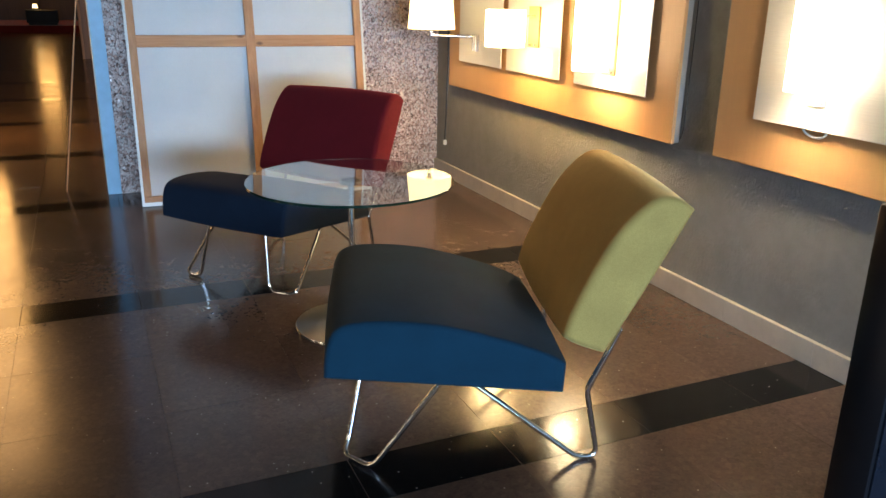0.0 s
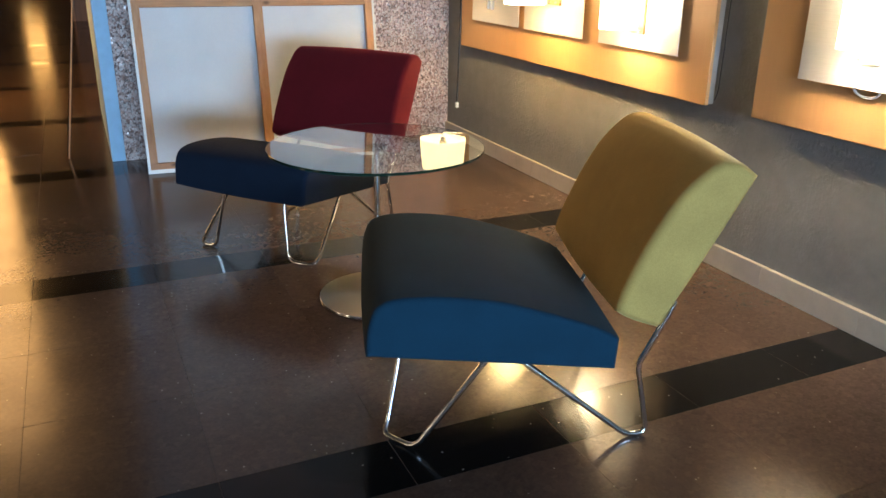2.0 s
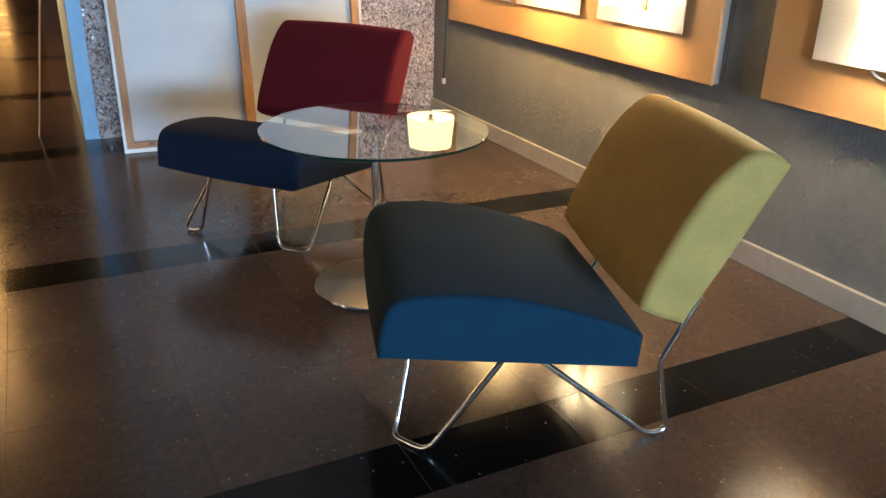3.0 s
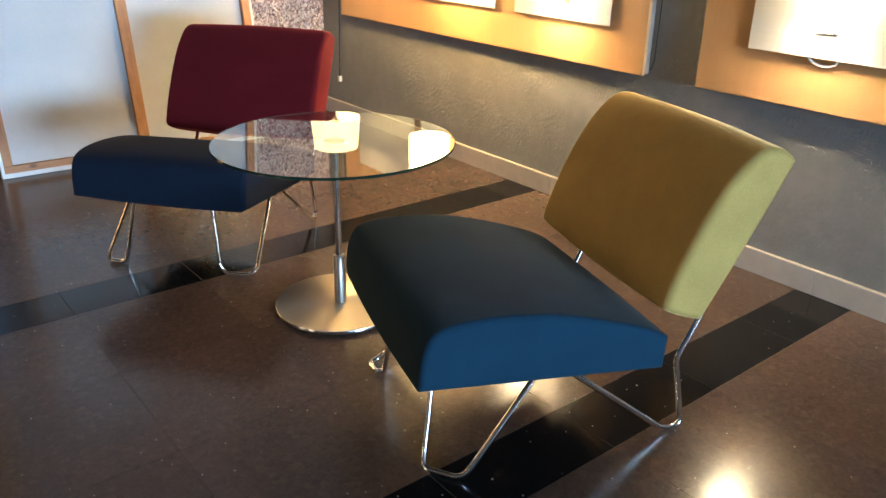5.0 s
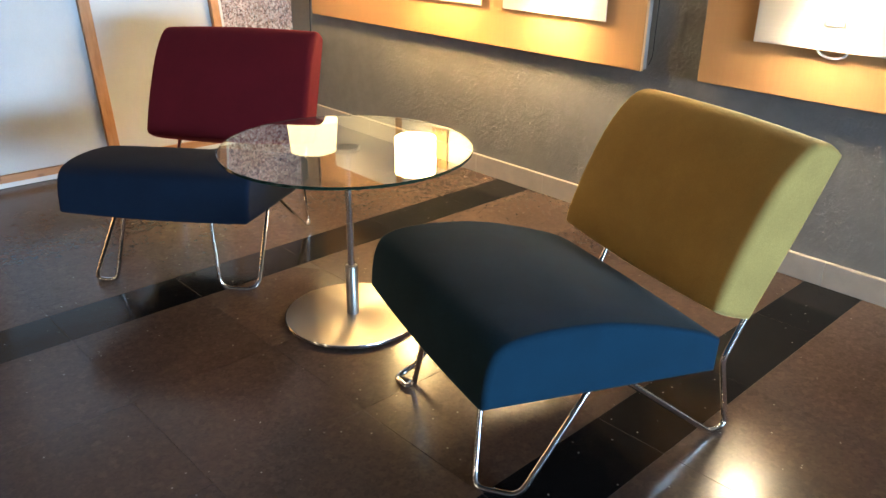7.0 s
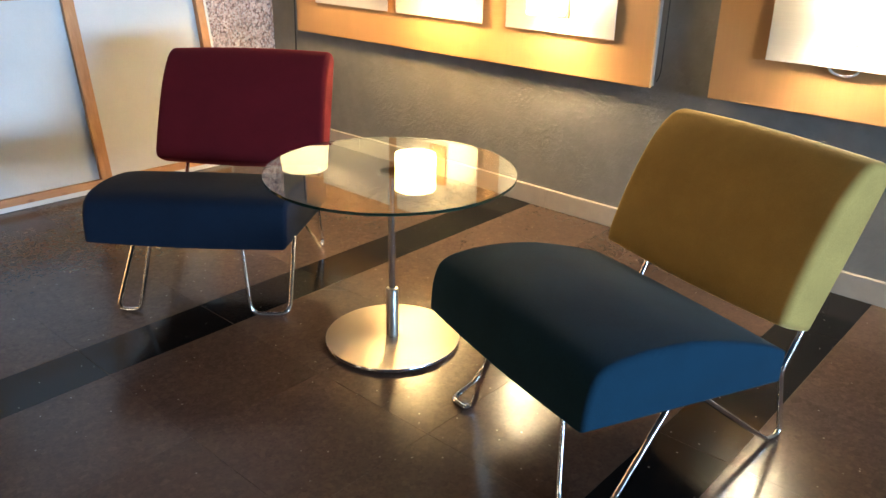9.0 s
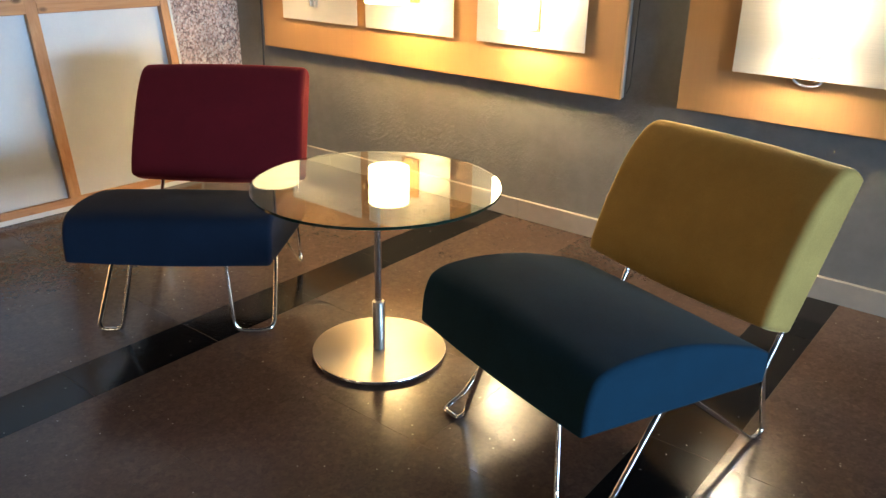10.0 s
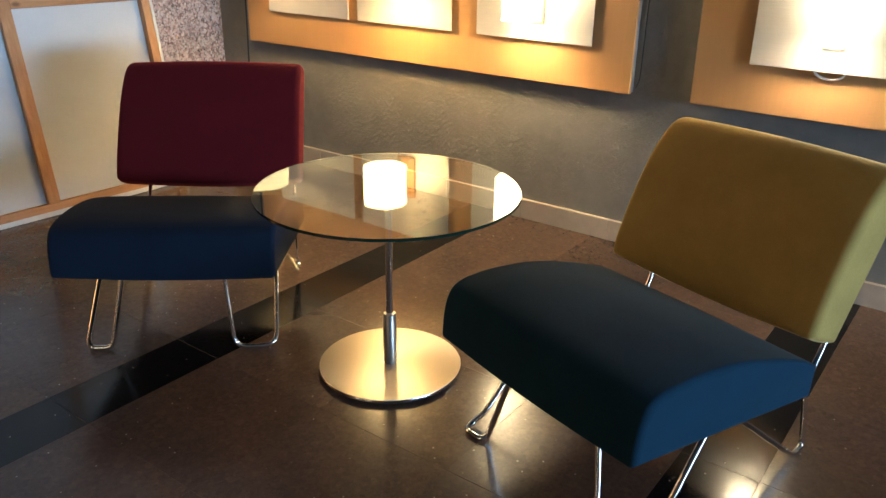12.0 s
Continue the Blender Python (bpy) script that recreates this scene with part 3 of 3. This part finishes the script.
def stretcher_canvas(name, label, m, width, height, bar=0.055, deep=0.038):
    """A painting seen from behind: pine stretcher with a cross, raw cloth, its edge folded round. x across, z up, the back to -y."""
    c = thing(name, label, "canvas", m)
    part("cloth", box(0, width, deep + 0.001, deep + 0.004, 0, height), MAT_CANVAS, c, "raw pale canvas cloth")
    edge = box(-0.003, 0.0, -0.001, deep + 0.004, -0.003, height)
    box(width, width + 0.003, -0.001, deep + 0.004, -0.003, height, bm=edge)
    box(0.0, width, -0.001, deep + 0.004, -0.003, 0, bm=edge)
    box(0.0, 0.012, -0.003, -0.001, 0, height, bm=edge)
    box(width - 0.012, width, -0.003, -0.001, 0, height, bm=edge)
    box(0.012, width - 0.012, -0.003, -0.001, 0, 0.02, bm=edge)
    part("folded_edge", edge, MAT_WHITE, c, "white primed canvas folded round the edge")
    for x in (0, width - bar):
        part("upright_bar", box(x, x + bar, 0, deep, bar, height - bar, 0.002), MAT_PINE_V, c, "pine stretcher bar")
    part("middle_bar", box(width / 2 - bar / 2, width / 2 + bar / 2, 0.004, deep - 0.006, bar, height - bar, 0.002), MAT_PINE_V, c, "pine stretcher bar")
    for z in (0, height - bar):
        part("cross_bar", box(0, width, 0, deep, z, z + bar, 0.002), MAT_PINE_H, c, "pine stretcher bar")
    for x0, x1 in ((bar, width / 2 - bar / 2), (width / 2 + bar / 2, width - bar)):
        part("cross_bar", box(x0, x1, 0.002, deep - 0.006, height * 0.49 - 0.034, height * 0.49 + 0.034, 0.002), MAT_PINE_H, c, "pine stretcher bar")
    return c


stretcher_canvas("stretched_canvas", "large canvas leaning on the wall, its pine stretcher showing", pose(0.458, 5.607, 0.004, -9.4, 0, -2.0), 1.432, 1.98)
lean = thing("wooden_slat", "thin pale wooden slat leaning beside the end of the partition", "slat", pose(0.037, 6.15, 0.003) @ pose(0, 0, 0, 0, 9.0, 1.0))
part("sheet", box(-0.008, 0, 0, 0.07, 0, 1.62, 0.002), MAT_PINE_V, lean)

# ---- black cabinet beside the camera's start ----
cab = thing("display_stand", "glossy black upright display stand with a chrome top rail", "display stand", pose(1.73, 1.655, 0))
part("body", box(0, 0.30, 0.006, 0.105, 0.0, 0.865, 0.004), MAT_BLACK, cab, "glossy black body", True)
part("front_panel", box(0.010, 0.290, 0.0, 0.006, 0.04, 0.85, 0.001), MAT_DAYLIT_PANEL, cab, "dusty black front face, blue window light in its colour")
part("rail", tube(rounded([(0.012, 0.05, 0.865), (0.012, 0.05, 0.888), (0.288, 0.05, 0.888), (0.288, 0.05, 0.865)], 0.012), 0.010, 12), MAT_CHROME, cab, "polished chrome top rail", True)

# ---- far end of the hall ----
pier = structure("wall_pier", box(0.19, WALL_X, 16.7, 16.9, 0, 3.3), MAT_FARWOOD, "warm brown wood-panelled pier deep in the hall", "wall")
structure("door_jamb", box(0.15, 0.19, 16.68, 16.9, 0, 3.3, 0.003), MAT_PINE_V, "pale wooden jamb at the edge of the brown pier", "door frame")
platform = structure("platform", box(-6.0, 0.6, 25.85, 29.9, 0, 0.19, 0.01), MAT_CARPET, "low platform covered in red carpet", "platform")
sofa = thing("bench", "dark upholstered bench on the red platform", "bench", pose(-0.83, 26.4, 0.19))
part("seat", box(-0.40, 0.40, -0.25, 0.25, 0.06, 0.40, 0.012), MAT_RUBBER, sofa, "", True)
part("base", box(-0.36, 0.36, -0.2, 0.2, 0, 0.06), MAT_RUBBER, sofa)


def lantern(x, y, z0, z1, r, label, mat=MAT_FAR_GLOW):
    ln = thing("floor_lantern_or_fill", label, "floor lamp", pose(x, y, 0.19 if y > 25.8 else 0))
    low = 0.19 if y > 25.8 else 0
    part("base", lathe([(0, 0), (0.16, 0), (0.16, 0.02), (0.02, 0.03), (0.015, z0 - low), (0, z0 - low)], 24), MAT_RUBBER, ln, "", True)
    part("shade", lathe([(0, z0 - low), (r, z0 - low), (r, z1 - low), (0, z1 - low)], 24), mat, ln, "tall glowing amber shade or fill light body", True)


lantern(-0.92, 27.6, 1.35, 2.3, 0.26, "tall amber floor lantern standing on the red platform")
lantern(-1.02, 8.4, 0.42, 3.0, 0.50, "tall amber floor lantern standing in the hall")
# Added out of view: lantern-shaped fills that warm the chairs' west-facing sides.
lantern(-6.6, 2.2, 0.5, 2.3, 0.40, "unseen warm fill light added west of the chairs", MAT_HALL_FILL)
lantern(-6.8, 4.6, 0.5, 2.3, 0.40, "unseen warm fill light added west of the chairs", MAT_HALL_FILL)
spot = thing("table_lamp", "small bright lamp standing on the dark bench", "table lamp", pose(-0.99, 26.4, 0.59))
part("base", lathe([(0, 0), (0.05, 0), (0.05, 0.012), (0.01, 0.02), (0.01, 0.05), (0, 0.05)], 16), MAT_RUBBER, spot, "", True)
part("shade", lathe([(0, 0.05), (0.07, 0.05), (0.055, 0.16), (0, 0.16)], 20), MAT_SHADE, spot, "", True)

# ---- skirting and floor pieces ----
skirting = thing("skirting", "pale stone skirting along the stucco wall", "skirting", kind="structure")
long_piece = mesh_of(box(2.526, WALL_X, 0.0004, 0.4493, 0, 0.095, 0.0025), MAT_SKIRT)
edge_y = 2.50 - 23 * 0.4497
for k in range(40):
    y0 = edge_y + k * 0.4497
    if y0 + 0.45 > BACK_Y:
        break
    piece = new("stone", long_piece)
    piece.location, piece.parent = (0, y0, 0), skirting
part("stone", box(2.526, WALL_X, edge_y + k * 0.4497 + 0.001, BACK_Y, 0, 0.095, 0.0025), MAT_SKIRT, skirting)

BANDS = [(-7.07, -6.87), (-5.50, -5.30), (-3.93, -3.73), (-2.36, -2.16), (-0.79, -0.59), (0.78, 0.985), (2.352, 2.562), (3.934, 4.146), (5.68, 5.89), (7.35, 7.56), (9.09, 9.30), (10.88, 11.10), (12.79, 13.01), (14.7, 14.92), (16.6, 16.82), (18.5, 18.72), (20.4, 20.62), (22.3, 22.52), (24.2, 24.42), (26.1, 26.32), (28.0, 28.22), (29.9, 30.0)]
STEP, FIRST_X = 0.4497, 0.8055
cols = [FIRST_X + STEP * k for k in range(-20, 5)]
cols[-1] = WALL_X + 0.07
cols[0] = -8.0


def tile_verts(w, d):
    g, h = 0.0004 if d > 0.25 else 0.0010, 0.012
    c = g + 0.0002
    low = [(g, g, -h), (w - g, g, -h), (w - g, d - g, -h), (g, d - g, -h)]
    mid = [(x_, y_, -0.0003) for x_, y_, _ in low]
    high = [(c, c, 0), (w - c, c, 0), (w - c, d - c, 0), (c, d - c, 0)]
    return low + mid + high


TILE_FACES = [(8, 9, 10, 11)] + [(a, (a + 1) % 4, 4 + (a + 1) % 4, 4 + a) for a in range(4)] + [(4 + a, 4 + (a + 1) % 4, 8 + (a + 1) % 4, 8 + a) for a in range(4)]
shared = {}


def tile_mesh(w, d, mat):
    key = (round(w, 4), round(d, 4), mat.name)
    if key not in shared:
        data = bpy.data.meshes.new("tile")
        data.from_pydata(tile_verts(w, d), [], TILE_FACES)
        data.materials.append(mat)
        shared[key] = data
    return shared[key]


# The tiling runs slightly askew to the walls.
ASKEW = Matrix.Translation((2.5, 2.45, 0)) @ Matrix.Rotation(radians(0.45), 4, "Z") @ Matrix.Translation((-2.5, -2.45, 0))
ground = structure("floor", box(-8.2, WALL_X + 0.2, -8.2, 30.2, -0.2, -0.0007), MAT_GROUT, "polished brown terrazzo tile floor crossed by black bands", "floor")
rest = {MAT_TILE: ([], []), MAT_BAND: ([], [])}
rows, before = [], -8.0
for lo, hi in BANDS:
    for k in range(3):
        rows.append((before + (lo - before) * k / 3, before + (lo - before) * (k + 1) / 3, MAT_TILE))
    rows.append((lo, hi, MAT_BAND))
    before = hi
for y0, y1, mat in rows:
    if y1 - y0 < 0.02:
        continue
    for x0, x1 in zip(cols, cols[1:]):
        if -1.6 < x0 and 0.9 < y0 < 8.6 and not (y0 > BACK_Y and x0 > CORNER_X):
            tile = new("tile" if mat is MAT_TILE else "band_tile", tile_mesh(x1 - x0, y1 - y0, mat))
            tile.parent = ground
            tile.matrix_basis = ASKEW @ pose(x0, y0, random.uniform(-0.0002, 0.0002), random.gauss(0, 0.025), random.gauss(0, 0.025))
        else:
            verts, faces = rest[mat]
            n = len(verts)
            verts += [tuple(ASKEW @ Vector((x0 + a, y0 + b, c))) for a, b, c in tile_verts(x1 - x0, y1 - y0)]
            faces += [tuple(n + i for i in f) for f in TILE_FACES]
for mat, (verts, faces) in rest.items():
    data = bpy.data.meshes.new("tiles")
    data.from_pydata(verts, [], faces)
    data.materials.append(mat)
    tagged(new("more_tiles" if mat is MAT_TILE else "more_band_tiles", data), kind="stuff").parent = ground
